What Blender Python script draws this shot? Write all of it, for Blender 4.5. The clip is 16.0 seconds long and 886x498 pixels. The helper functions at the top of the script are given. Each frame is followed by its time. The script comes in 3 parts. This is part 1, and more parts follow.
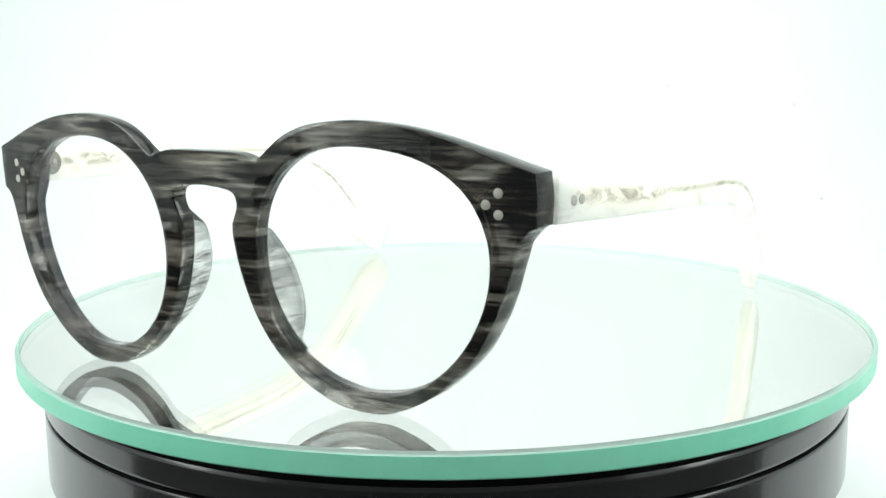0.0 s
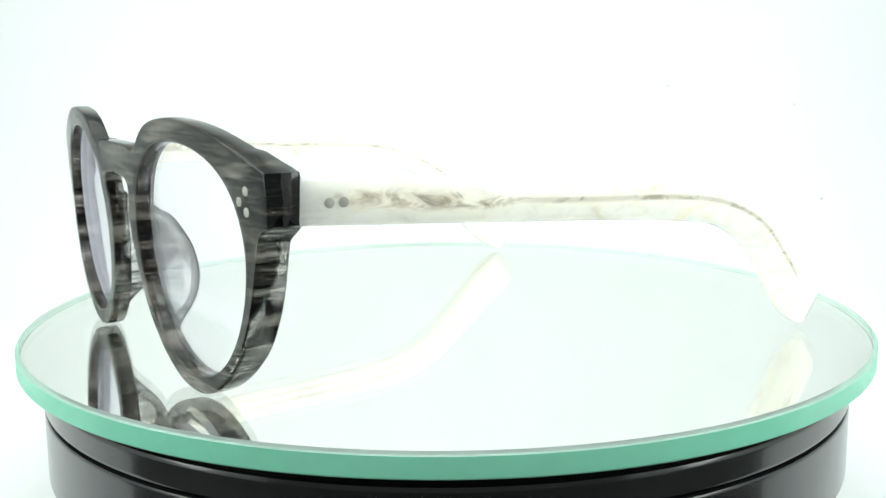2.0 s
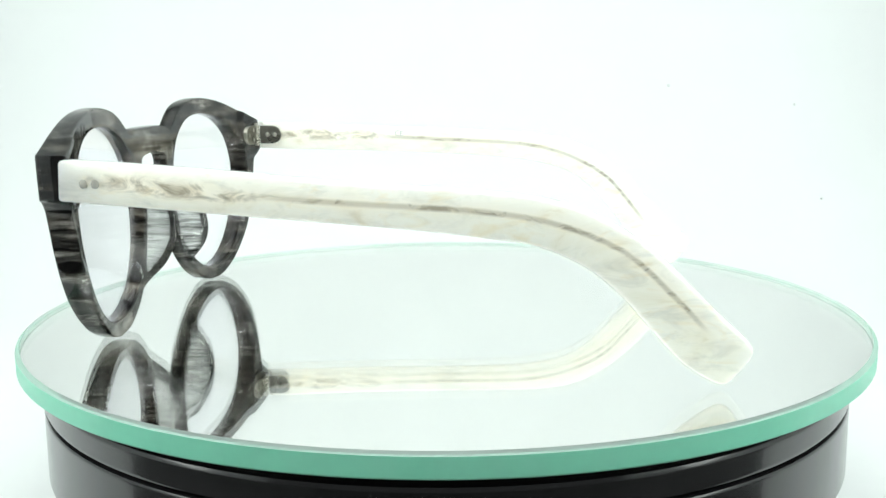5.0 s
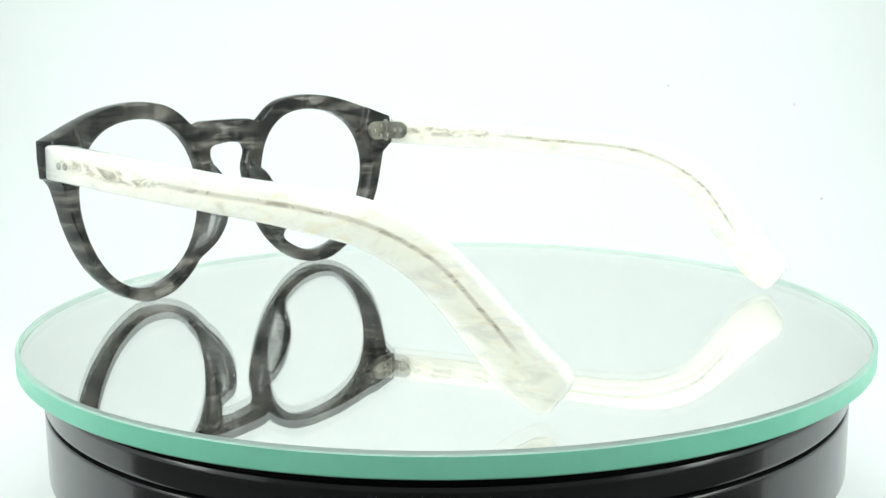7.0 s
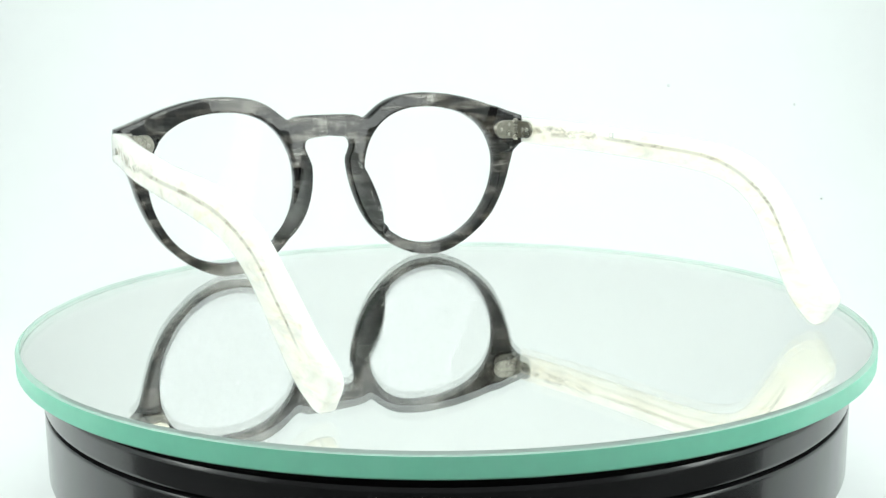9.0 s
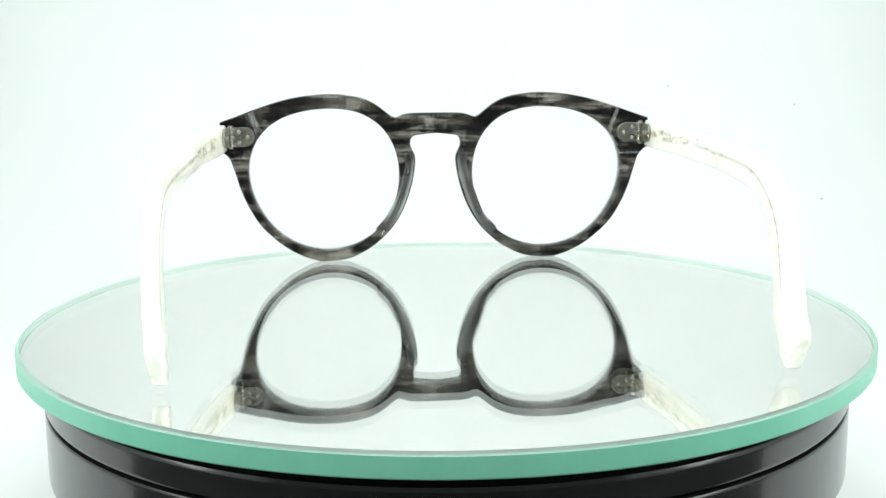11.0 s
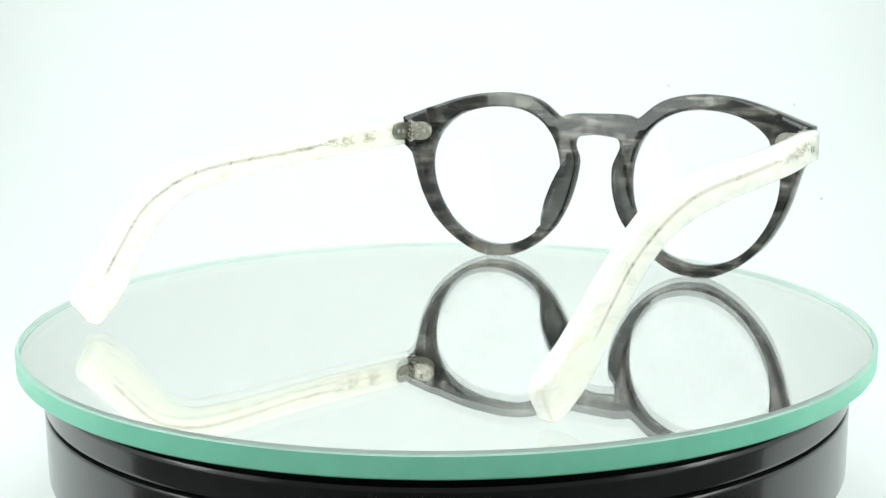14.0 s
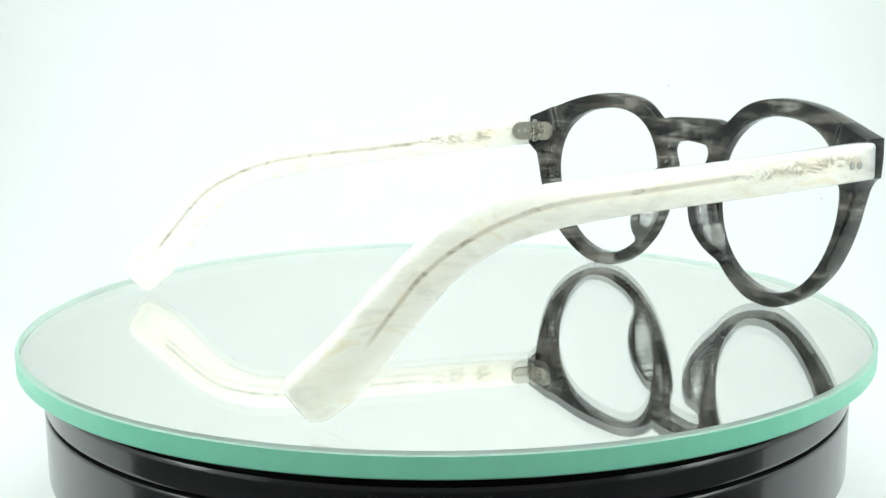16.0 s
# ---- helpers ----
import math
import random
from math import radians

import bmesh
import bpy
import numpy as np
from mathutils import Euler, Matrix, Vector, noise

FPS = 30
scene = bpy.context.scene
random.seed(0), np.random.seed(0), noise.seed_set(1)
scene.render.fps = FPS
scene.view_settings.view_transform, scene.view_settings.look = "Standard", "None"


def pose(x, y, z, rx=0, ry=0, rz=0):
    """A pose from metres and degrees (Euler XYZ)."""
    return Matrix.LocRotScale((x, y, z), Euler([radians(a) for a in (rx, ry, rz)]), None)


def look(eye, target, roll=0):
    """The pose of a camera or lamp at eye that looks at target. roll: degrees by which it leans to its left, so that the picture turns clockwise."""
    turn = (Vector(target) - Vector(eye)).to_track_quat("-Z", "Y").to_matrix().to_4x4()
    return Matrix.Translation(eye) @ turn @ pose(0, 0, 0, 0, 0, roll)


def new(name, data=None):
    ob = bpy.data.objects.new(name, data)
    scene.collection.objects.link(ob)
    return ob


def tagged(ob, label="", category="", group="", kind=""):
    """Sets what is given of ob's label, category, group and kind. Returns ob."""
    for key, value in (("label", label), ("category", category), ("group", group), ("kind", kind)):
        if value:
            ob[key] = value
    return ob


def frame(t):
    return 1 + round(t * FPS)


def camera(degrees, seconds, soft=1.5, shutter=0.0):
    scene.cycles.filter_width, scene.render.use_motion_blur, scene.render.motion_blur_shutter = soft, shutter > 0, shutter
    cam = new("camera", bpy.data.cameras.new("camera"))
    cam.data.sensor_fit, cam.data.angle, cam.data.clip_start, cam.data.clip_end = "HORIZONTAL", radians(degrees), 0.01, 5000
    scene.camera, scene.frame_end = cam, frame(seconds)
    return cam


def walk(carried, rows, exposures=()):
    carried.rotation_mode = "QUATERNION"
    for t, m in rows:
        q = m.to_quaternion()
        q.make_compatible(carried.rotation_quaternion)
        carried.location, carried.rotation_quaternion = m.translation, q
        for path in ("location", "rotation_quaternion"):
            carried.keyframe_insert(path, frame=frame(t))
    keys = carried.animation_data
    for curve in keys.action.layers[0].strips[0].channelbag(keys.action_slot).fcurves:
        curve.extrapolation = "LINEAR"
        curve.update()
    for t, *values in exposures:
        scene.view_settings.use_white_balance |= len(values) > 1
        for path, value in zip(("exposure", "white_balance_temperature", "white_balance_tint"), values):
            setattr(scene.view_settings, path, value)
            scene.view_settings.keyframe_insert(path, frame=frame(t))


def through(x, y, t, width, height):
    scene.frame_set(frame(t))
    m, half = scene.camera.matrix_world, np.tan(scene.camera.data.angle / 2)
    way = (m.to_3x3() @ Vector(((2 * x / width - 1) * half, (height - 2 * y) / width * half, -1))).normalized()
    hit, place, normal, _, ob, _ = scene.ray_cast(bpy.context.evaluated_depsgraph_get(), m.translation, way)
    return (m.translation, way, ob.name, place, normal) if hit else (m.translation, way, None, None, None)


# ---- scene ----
# ---- camera: stands still ----
EYE = Vector((0.0, -0.28168, 0.06677))
WAY = Vector((-0.00097, 0.98499, -0.17260))
cam = camera(45.16, 16.0, soft=1.5)
walk(cam, [(0.0, look(EYE, EYE + WAY, -0.47)), (16.0, look(EYE, EYE + WAY, -0.47))],
     [(0.0, -0.11), (2.0, -0.12), (3.5, -0.22), (16.0, -0.22)])

# ---- light: a white photo tent, LED panels in its roof and sides ----
world = bpy.data.worlds.new("room_light")
world.use_nodes = True
world.node_tree.nodes["Background"].inputs[0].default_value = (0.84, 0.90, 0.90, 1)
world.node_tree.nodes["Background"].inputs[1].default_value = 0.30
scene.world = world


def led(name, eye, target, sx, sy, watts, colour=(0.933, 1.0, 0.960)):
    data = bpy.data.lights.new(name, "AREA")
    data.shape, data.size, data.size_y, data.energy, data.color = "RECTANGLE", sx, sy, watts, colour
    ob = new(name, data)
    ob.matrix_world = look(eye, target)
    return ob


led("led_panel_roof", (0, 0.02, 0.545), (0, 0.0201, 0), 0.56, 0.46, 1.2)
led("led_panel_side", (-0.405, -0.14, 0.18), (0, 0.02, 0.03), 0.26, 0.40, 1.9)
led("led_panel_side", (0.405, -0.14, 0.18), (0, 0.02, 0.03), 0.26, 0.40, 1.9)
# unseen fill strip above the camera, added to brighten the temples
led("fill_strip_front", (0, -0.262, 0.46), (0, 0.0, 0.02), 0.62, 0.12, 1.7)


# ---- materials ----
def nodes_of(name):
    m = bpy.data.materials.new(name)
    m.use_nodes = True
    nt = m.node_tree
    return m, nt, nt.nodes["Principled BSDF"], nt.nodes["Material Output"]


def add(nt, kind, **sets):
    n = nt.nodes.new(kind)
    for k, v in sets.items():
        if k in n.inputs:
            n.inputs[k].default_value = v
    return n


def coords(nt, scale=(1, 1, 1), rot=(0, 0, 0)):
    tc = nt.nodes.new("ShaderNodeTexCoord")
    mp = nt.nodes.new("ShaderNodeMapping")
    mp.inputs["Scale"].default_value = scale
    mp.inputs["Rotation"].default_value = [radians(a) for a in rot]
    nt.links.new(tc.outputs["Object"], mp.inputs["Vector"])
    return mp.outputs["Vector"]


def noise_of(nt, vec, scale, detail=4.0, rough=0.55, distort=0.0):
    n = add(nt, "ShaderNodeTexNoise", Scale=scale, Detail=detail, Roughness=rough, Distortion=distort)
    nt.links.new(vec, n.inputs["Vector"])
    return n.outputs["Fac"]


def ramp(nt, fac, stops):
    r = nt.nodes.new("ShaderNodeValToRGB")
    els = r.color_ramp.elements
    while len(els) < len(stops):
        els.new(0.5)
    for e, (p, col) in zip(els, stops):
        e.position, e.color = p, (*col, 1) if len(col) == 3 else (col[0], col[0], col[0], 1)
    nt.links.new(fac, r.inputs["Fac"])
    return r.outputs["Color"]


def bump(nt, height, strength, distance):
    b = add(nt, "ShaderNodeBump", Strength=strength, Distance=distance)
    nt.links.new(height, b.inputs["Height"])
    return b.outputs["Normal"]


def link(nt, a, b):
    nt.links.new(a, b)


def calc(nt, op, a, b, c=None):
    """A math node on sockets or plain numbers."""
    n = nt.nodes.new("ShaderNodeMath")
    n.operation = op
    for k, v in enumerate((a, b, c)):
        if v is None:
            continue
        if isinstance(v, (int, float)):
            n.inputs[k].default_value = v
        else:
            nt.links.new(v, n.inputs[k])
    return n.outputs[0]


def attribute(nt, name):
    n = nt.nodes.new("ShaderNodeAttribute")
    n.attribute_name = name
    return n.outputs["Fac"]


def mat_acetate(clear=0.0):
    """Polished grey horn-striped acetate: dark long bands before, short mottled chips behind; light passes its pale bands."""
    m, nt, bsdf, out = nodes_of("striped_grey_acetate")
    # long wavy bands
    v = coords(nt, (0.20, 0.16, 1.25), (0, 6, 0))
    broad = noise_of(nt, v, 240, 3, 0.6, 0.7)
    fine = noise_of(nt, coords(nt, (0.13, 0.2, 2.3), (0, 4, 0)), 540, 5, 0.7, 0.3)
    cloud = noise_of(nt, coords(nt, (0.5, 0.5, 0.9)), 80, 2, 0.5)
    # upright chips in the sheet's back layer
    chips = nt.nodes.new("ShaderNodeTexVoronoi")
    chips.distance = "CHEBYCHEV"
    chips.inputs["Scale"].default_value = 560
    wob = add(nt, "ShaderNodeVectorMath")
    wob.operation = "MULTIPLY_ADD"
    flat = coords(nt, (0.62, 0.25, 0.5))
    grain = nt.nodes.new("ShaderNodeTexNoise")
    grain.inputs["Scale"].default_value = 420
    link(nt, flat, grain.inputs["Vector"])
    link(nt, grain.outputs["Color"], wob.inputs[0])
    wob.inputs[1].default_value = (0.0016, 0.0016, 0.0016)
    link(nt, flat, wob.inputs[2])
    link(nt, wob.outputs[0], chips.inputs["Vector"])
    cell = add(nt, "ShaderNodeSeparateXYZ")
    link(nt, chips.outputs["Color"], cell.inputs[0])
    ticks = noise_of(nt, coords(nt, (2.6, 0.3, 0.45)), 420, 3, 0.65)
    front = calc(nt, "MULTIPLY_ADD", fine, 0.64, calc(nt, "MULTIPLY", broad, 0.62))
    back = calc(nt, "MULTIPLY_ADD", ticks, 0.42, calc(nt, "MULTIPLY_ADD", cell.outputs[0], 0.20, calc(nt, "MULTIPLY", broad, 0.56)))
    layer = add(nt, "ShaderNodeMix")
    link(nt, calc(nt, "MULTIPLY", attribute(nt, "depth"), 0.40), layer.inputs[0])
    link(nt, front, layer.inputs[2])
    link(nt, back, layer.inputs[3])
    tone = calc(nt, "MULTIPLY_ADD", cloud, 0.20, layer.outputs[0])
    tone = calc(nt, "MULTIPLY_ADD", tone, 3.4, -1.965)
    # tone falls to near black towards both end pieces, above z 35 mm
    place = add(nt, "ShaderNodeSeparateXYZ")
    link(nt, coords(nt), place.inputs[0])
    ends = add(nt, "ShaderNodeMapRange")
    for k, val in (("From Min", 0.058), ("From Max", 0.069), ("To Min", 0.0), ("To Max", 0.30)):
        ends.inputs[k].default_value = val
    link(nt, calc(nt, "ABSOLUTE", place.outputs[0], 0.0), ends.inputs["Value"])
    high = add(nt, "ShaderNodeMapRange")
    for k, val in (("From Min", 0.035), ("From Max", 0.041)):
        high.inputs[k].default_value = val
    link(nt, place.outputs[2], high.inputs["Value"])
    tone = calc(nt, "SUBTRACT", tone, calc(nt, "MULTIPLY", ends.outputs[0], high.outputs[0]))
    if clear:
        body_tones = [(0.12, (0.12, 0.12, 0.118)), (0.45, (0.50, 0.50, 0.49)), (0.80, (0.85, 0.85, 0.84))]
    else:
        body_tones = [(0.12, (0.002, 0.0019, 0.0018)), (0.32, (0.007, 0.0061, 0.0052)), (0.50, (0.034, 0.0285, 0.0225)),
                      (0.70, (0.115, 0.097, 0.076)), (0.95, (0.25, 0.225, 0.19))]
    col = ramp(nt, tone, body_tones)
    nrm = bump(nt, calc(nt, "MULTIPLY_ADD", noise_of(nt, coords(nt), 170, 2), 4.0, noise_of(nt, coords(nt), 900, 2)), 0.025, 0.0004)
    body = add(nt, "ShaderNodeBsdfTranslucent") if clear else add(nt, "ShaderNodeBsdfDiffuse", Roughness=0.1)
    link(nt, col, body.inputs["Color"])
    if clear:
        thru = ramp(nt, tone, [(0.10, (0.40, 0.40, 0.39)), (0.45, (0.86, 0.86, 0.85)), (0.75, (0.99, 0.99, 0.985))])
    else:
        thru = ramp(nt, tone, [(0.15, (0.03, 0.03, 0.03)), (0.42, (0.28, 0.275, 0.265)), (0.66, (0.72, 0.71, 0.69)), (0.90, (0.97, 0.965, 0.95))])
    deep = add(nt, "ShaderNodeBsdfRefraction", Roughness=0.10, IOR=1.49)
    link(nt, thru, deep.inputs["Color"])
    ms = add(nt, "ShaderNodeMixShader", Fac=0.40 + clear)
    link(nt, body.outputs[0], ms.inputs[1])
    link(nt, deep.outputs[0], ms.inputs[2])
    gl = add(nt, "ShaderNodeBsdfGlossy", Roughness=0.035)
    fr = add(nt, "ShaderNodeFresnel", IOR=1.52)
    for n in (body, gl, fr, deep):
        link(nt, nrm, n.inputs["Normal"])
    top = add(nt, "ShaderNodeMixShader")
    link(nt, fr.outputs[0], top.inputs[0])
    link(nt, ms.outputs[0], top.inputs[1])
    link(nt, gl.outputs[0], top.inputs[2])
    link(nt, top.outputs[0], out.inputs["Surface"])
    return m


def mat_pearl():
    """Milky crystal acetate with cream and grey flakes, clearer along streaks and round the core wire."""
    m, nt, bsdf, out = nodes_of("pearl_crystal_acetate")
    warp = noise_of(nt, coords(nt, (1.0, 0.35, 1.0), (12, 0, 0)), 150, 4, 0.6, 1.8)
    col = ramp(nt, warp, [(0.26, (0.83, 0.73, 0.57)), (0.38, (0.955, 0.875, 0.74)), (0.56, (0.99, 0.915, 0.795)), (0.72, (0.93, 0.79, 0.60))])
    # smoky flakes that gather along the core wire
    off = calc(nt, "ABSOLUTE", attribute(nt, "core"), 0.0)
    chan = add(nt, "ShaderNodeMapRange")
    for k, val in (("From Min", 0.3), ("From Max", 1.0), ("To Min", 1.0), ("To Max", 0.0)):
        chan.inputs[k].default_value = val
    link(nt, off, chan.inputs["Value"])
    broken = ramp(nt, noise_of(nt, coords(nt, (1, 0.4, 1.0), (9, 0, 0)), 340, 4, 0.65, 1.1), [(0.41, (0.0,)), (0.64, (1.0,))])
    broken = calc(nt, "MAXIMUM", broken, calc(nt, "MULTIPLY", attribute(nt, "wire"), 0.5))
    smoke = calc(nt, "MULTIPLY", calc(nt, "MULTIPLY", chan.outputs[0], attribute(nt, "within")), broken)
    tint = nt.nodes.new("ShaderNodeMix")
    tint.data_type = "RGBA"
    link(nt, calc(nt, "MULTIPLY", smoke, 0.66), tint.inputs[0])
    link(nt, col, tint.inputs[6])
    tint.inputs[7].default_value = (0.39, 0.355, 0.285, 1)
    link(nt, tint.outputs[2], bsdf.inputs["Base Color"])
    bsdf.inputs["Roughness"].default_value = 0.12
    bsdf.inputs["IOR"].default_value = 1.48
    link(nt, bump(nt, noise_of(nt, coords(nt), 300, 2), 0.015, 0.0003), bsdf.inputs["Normal"])
    bsdf.inputs["Subsurface Weight"].default_value = 1.0
    bsdf.inputs["Subsurface Radius"].default_value = (1.0, 0.97, 0.92)
    bsdf.inputs["Subsurface Scale"].default_value = 0.009
    clear = add(nt, "ShaderNodeBsdfTransparent", Color=(0.995, 0.99, 0.975, 1))
    streak = noise_of(nt, coords(nt, (1, 0.3, 1.0), (5, 0, 0)), 260, 4, 0.65, 0.9)
    fac = ramp(nt, streak, [(0.50, (0.03,)), (0.72, (0.20,))])
    fac = calc(nt, "MAXIMUM", fac, calc(nt, "MULTIPLY", smoke, 0.45))
    ms = add(nt, "ShaderNodeMixShader")
    link(nt, fac, ms.inputs[0])
    link(nt, bsdf.outputs[0], ms.inputs[1])
    link(nt, clear.outputs[0], ms.inputs[2])
    link(nt, ms.outputs[0], out.inputs["Surface"])
    return m


def mat_plain(name, col, rough, metal=0.0, grain=600, amount=0.12, relief=0.05, coat=0.0):
    m, nt, bsdf, out = nodes_of(name)
    n = noise_of(nt, coords(nt), grain, 4, 0.6)
    lo = tuple(c * (1 - amount) for c in col)
    hi = tuple(min(1, c * (1 + amount)) for c in col)
    nt.links.new(ramp(nt, n, [(0.3, lo), (0.7, hi)]), bsdf.inputs["Base Color"])
    rr = ramp(nt, noise_of(nt, coords(nt), grain * 0.2, 3), [(0.3, (rough * 0.8,)), (0.7, (min(1, rough * 1.2),))])
    nt.links.new(rr, bsdf.inputs["Roughness"])
    bsdf.inputs["Metallic"].default_value = metal
    bsdf.inputs["Coat Weight"].default_value = coat
    if relief:
        nt.links.new(bump(nt, n, relief, 0.0003), bsdf.inputs["Normal"])
    return m


def mat_edge(name, col, through, clear=0.0):
    """Cut edge of float glass: green, letting light through from behind."""
    m, nt, bsdf, out = nodes_of(name)
    n = noise_of(nt, coords(nt), 220, 3, 0.6)
    shade = ramp(nt, n, [(0.3, tuple(c * 0.96 for c in col)), (0.7, tuple(c * 1.04 for c in col))])
    nt.links.new(shade, bsdf.inputs["Base Color"])
    bsdf.inputs["Roughness"].default_value = 0.25
    tr = add(nt, "ShaderNodeBsdfTranslucent", Color=(*[min(1, c * 0.5 + 0.5) for c in col], 1))
    ms = add(nt, "ShaderNodeMixShader", Fac=through)
    nt.links.new(bsdf.outputs[0], ms.inputs[1])
    nt.links.new(tr.outputs[0], ms.inputs[2])
    see = add(nt, "ShaderNodeBsdfTransparent", Color=(0.62, 0.95, 0.83, 1))
    both = add(nt, "ShaderNodeMixShader", Fac=clear)
    nt.links.new(ms.outputs[0], both.inputs[1])
    nt.links.new(see.outputs[0], both.inputs[2])
    nt.links.new(both.outputs[0], out.inputs["Surface"])
    return m


def mat_top_glass():
    m, nt, bsdf, out = nodes_of("clear_float_glass")
    g = add(nt, "ShaderNodeBsdfGlass", Roughness=0.0, IOR=1.5, Color=(0.990, 1.0, 0.992, 1))
    nt.links.new(g.outputs[0], out.inputs["Surface"])
    return m


def mat_lens():
    """Thin clear lens: see-through with a faint coated gloss."""
    m, nt, bsdf, out = nodes_of("clear_lens")
    tr = add(nt, "ShaderNodeBsdfTransparent", Color=(0.995, 0.995, 0.995, 1))
    gl = add(nt, "ShaderNodeBsdfGlossy", Roughness=0.02, Color=(0.82, 0.79, 0.89, 1))
    lw = add(nt, "ShaderNodeLayerWeight", Blend=0.5)
    gloss = ramp(nt, lw.outputs["Facing"], [(0.0, (0.004,)), (0.15, (0.007,)), (0.3, (0.014,)), (0.5, (0.05,)), (0.74, (0.22,)), (1.0, (0.8,))])
    ms = add(nt, "ShaderNodeMixShader")
    nt.links.new(gloss, ms.inputs[0])
    nt.links.new(tr.outputs[0], ms.inputs[1])
    nt.links.new(gl.outputs[0], ms.inputs[2])
    nt.links.new(ms.outputs[0], out.inputs["Surface"])
    return m


ACETATE, PADACE, PEARL, TOPGLASS, LENS = mat_acetate(), mat_acetate(0.36), mat_pearl(), mat_top_glass(), mat_lens()
SILVER = mat_plain("silvered_back", (0.935, 0.925, 0.918), 0.006, 1.0, 300, 0.01, 0)
GREENEDGE = mat_edge("green_glass_edge", (0.162, 0.62, 0.43), 0.25)
# pale colour in place of backdrop light that comes through the far edge
EDGE_BACKLIT = mat_edge("backlit_glass_edge", (0.88, 0.93, 0.91), 0.5)
BEVEL = mat_edge("ground_glass_bevel", (0.46, 0.55, 0.515), 0.25, 0.45)
BLACK = mat_plain("gloss_black_plastic", (0.012, 0.012, 0.013), 0.20, 0.0, 260, 0.2, 0.02, 0.2)
NICKEL = mat_plain("nickel_silver", (0.30, 0.29, 0.25), 0.30, 1.0, 900, 0.15, 0.12)
RIVET = mat_plain("brushed_rivet", (0.40, 0.385, 0.34), 0.55, 0.3, 900, 0.12, 0.1)
CORE = mat_plain("steel_core_wire", (0.34, 0.295, 0.23), 0.5, 0.1, 700, 0.25, 0.1)
PAPER = mat_plain("white_tent_cloth", (0.77, 0.79, 0.79), 0.85, 0.0, 30, 0.008, 0)
TABLE = mat_plain("dark_table", (0.05, 0.05, 0.05), 0.95, 0.0, 120, 0.2, 0.05)
INK = mat_plain("grey_print", (0.42, 0.42, 0.40), 0.5, 0.0, 500, 0.1, 0)
SENSOR_DUST = mat_plain("grey_sensor_dust", (0.68, 0.70, 0.70), 0.9, 0.0, 500, 0.1, 0)


# ---- builders ----
def mesh_object(name, bm, material, sharp=32):
    me = bpy.data.meshes.new(name)
    if sharp < 180:
        bmesh.ops.recalc_face_normals(bm, faces=bm.faces[:])
    bm.to_mesh(me)
    bm.free()
    for p in me.polygons:
        p.use_smooth = True
    me.set_sharp_from_angle(angle=radians(sharp))
    for m in (material if isinstance(material, (list, tuple)) else [material]):
        me.materials.append(m)
    return new(name, me)


def part(name, bm, material, parent, label="", sharp=32):
    ob = mesh_object(name, bm, material, sharp)
    ob.parent = parent
    return tagged(ob, label) if label else ob


def spline(points, n, closed=False):
    """Catmull-Rom through points, n samples to a span."""
    pts = [np.array(p, float) for p in points]
    k = len(pts)
    got = []
    for i in range(k if closed else k - 1):
        p1, p2 = pts[i], pts[(i + 1) % k]
        p0 = pts[i - 1] if closed or i else 2 * p1 - p2
        p3 = pts[(i + 2) % k] if closed or i + 2 < k else 2 * p2 - p1
        for j in range(n):
            t = j / n
            got.append(0.5 * (2 * p1 + (p2 - p0) * t + (2 * p0 - 5 * p1 + 4 * p2 - p3) * t * t
                              + (3 * p1 - p0 - 3 * p2 + p3) * t ** 3))
    if not closed:
        got.append(pts[-1])
    return np.array(got)


def lathe(profile, steps=192, caps=True, slots=None):
    """Turn a profile of (radius, z) round the z axis."""
    bm = bmesh.new()
    rings = []
    for r, z in profile:
        rings.append([bm.verts.new((r * math.cos(2 * math.pi * i / steps), r * math.sin(2 * math.pi * i / steps), z)) for i in range(steps)])
    for k, (a, b) in enumerate(zip(rings, rings[1:])):
        for i in range(steps):
            f = bm.faces.new((a[i], a[(i + 1) % steps], b[(i + 1) % steps], b[i]))
            f.material_index = slots[k] if slots else 0
    if caps:
        bm.faces.new(rings[0]).material_index = slots[-2] if slots else 0
        bm.faces.new(rings[-1][::-1]).material_index = slots[-1] if slots else 0
    return bm


def rod(bm, a, b, r, n=20, round_end=0.0):
    """A cylinder from a to b with softened rims."""
    a, b = Vector(a), Vector(b)
    w = (b - a).normalized()
    u = w.orthogonal().normalized()
    v = w.cross(u)
    e = round_end or r * 0.15
    length = (b - a).length
    rings = []
    for d, rr in ((0, r - e), (e * 0.3, r - e * 0.3), (e, r), (length - e, r), (length - e * 0.3, r - e * 0.3), (length, r - e)):
        rings.append([bm.verts.new(a + w * d + (u * math.cos(2 * math.pi * i / n) + v * math.sin(2 * math.pi * i / n)) * rr) for i in range(n)])
    for p, q in zip(rings, rings[1:]):
        for i in range(n):
            bm.faces.new((p[i], p[(i + 1) % n], q[(i + 1) % n], q[i]))
    bm.faces.new(rings[0][::-1])
    bm.faces.new(rings[-1])


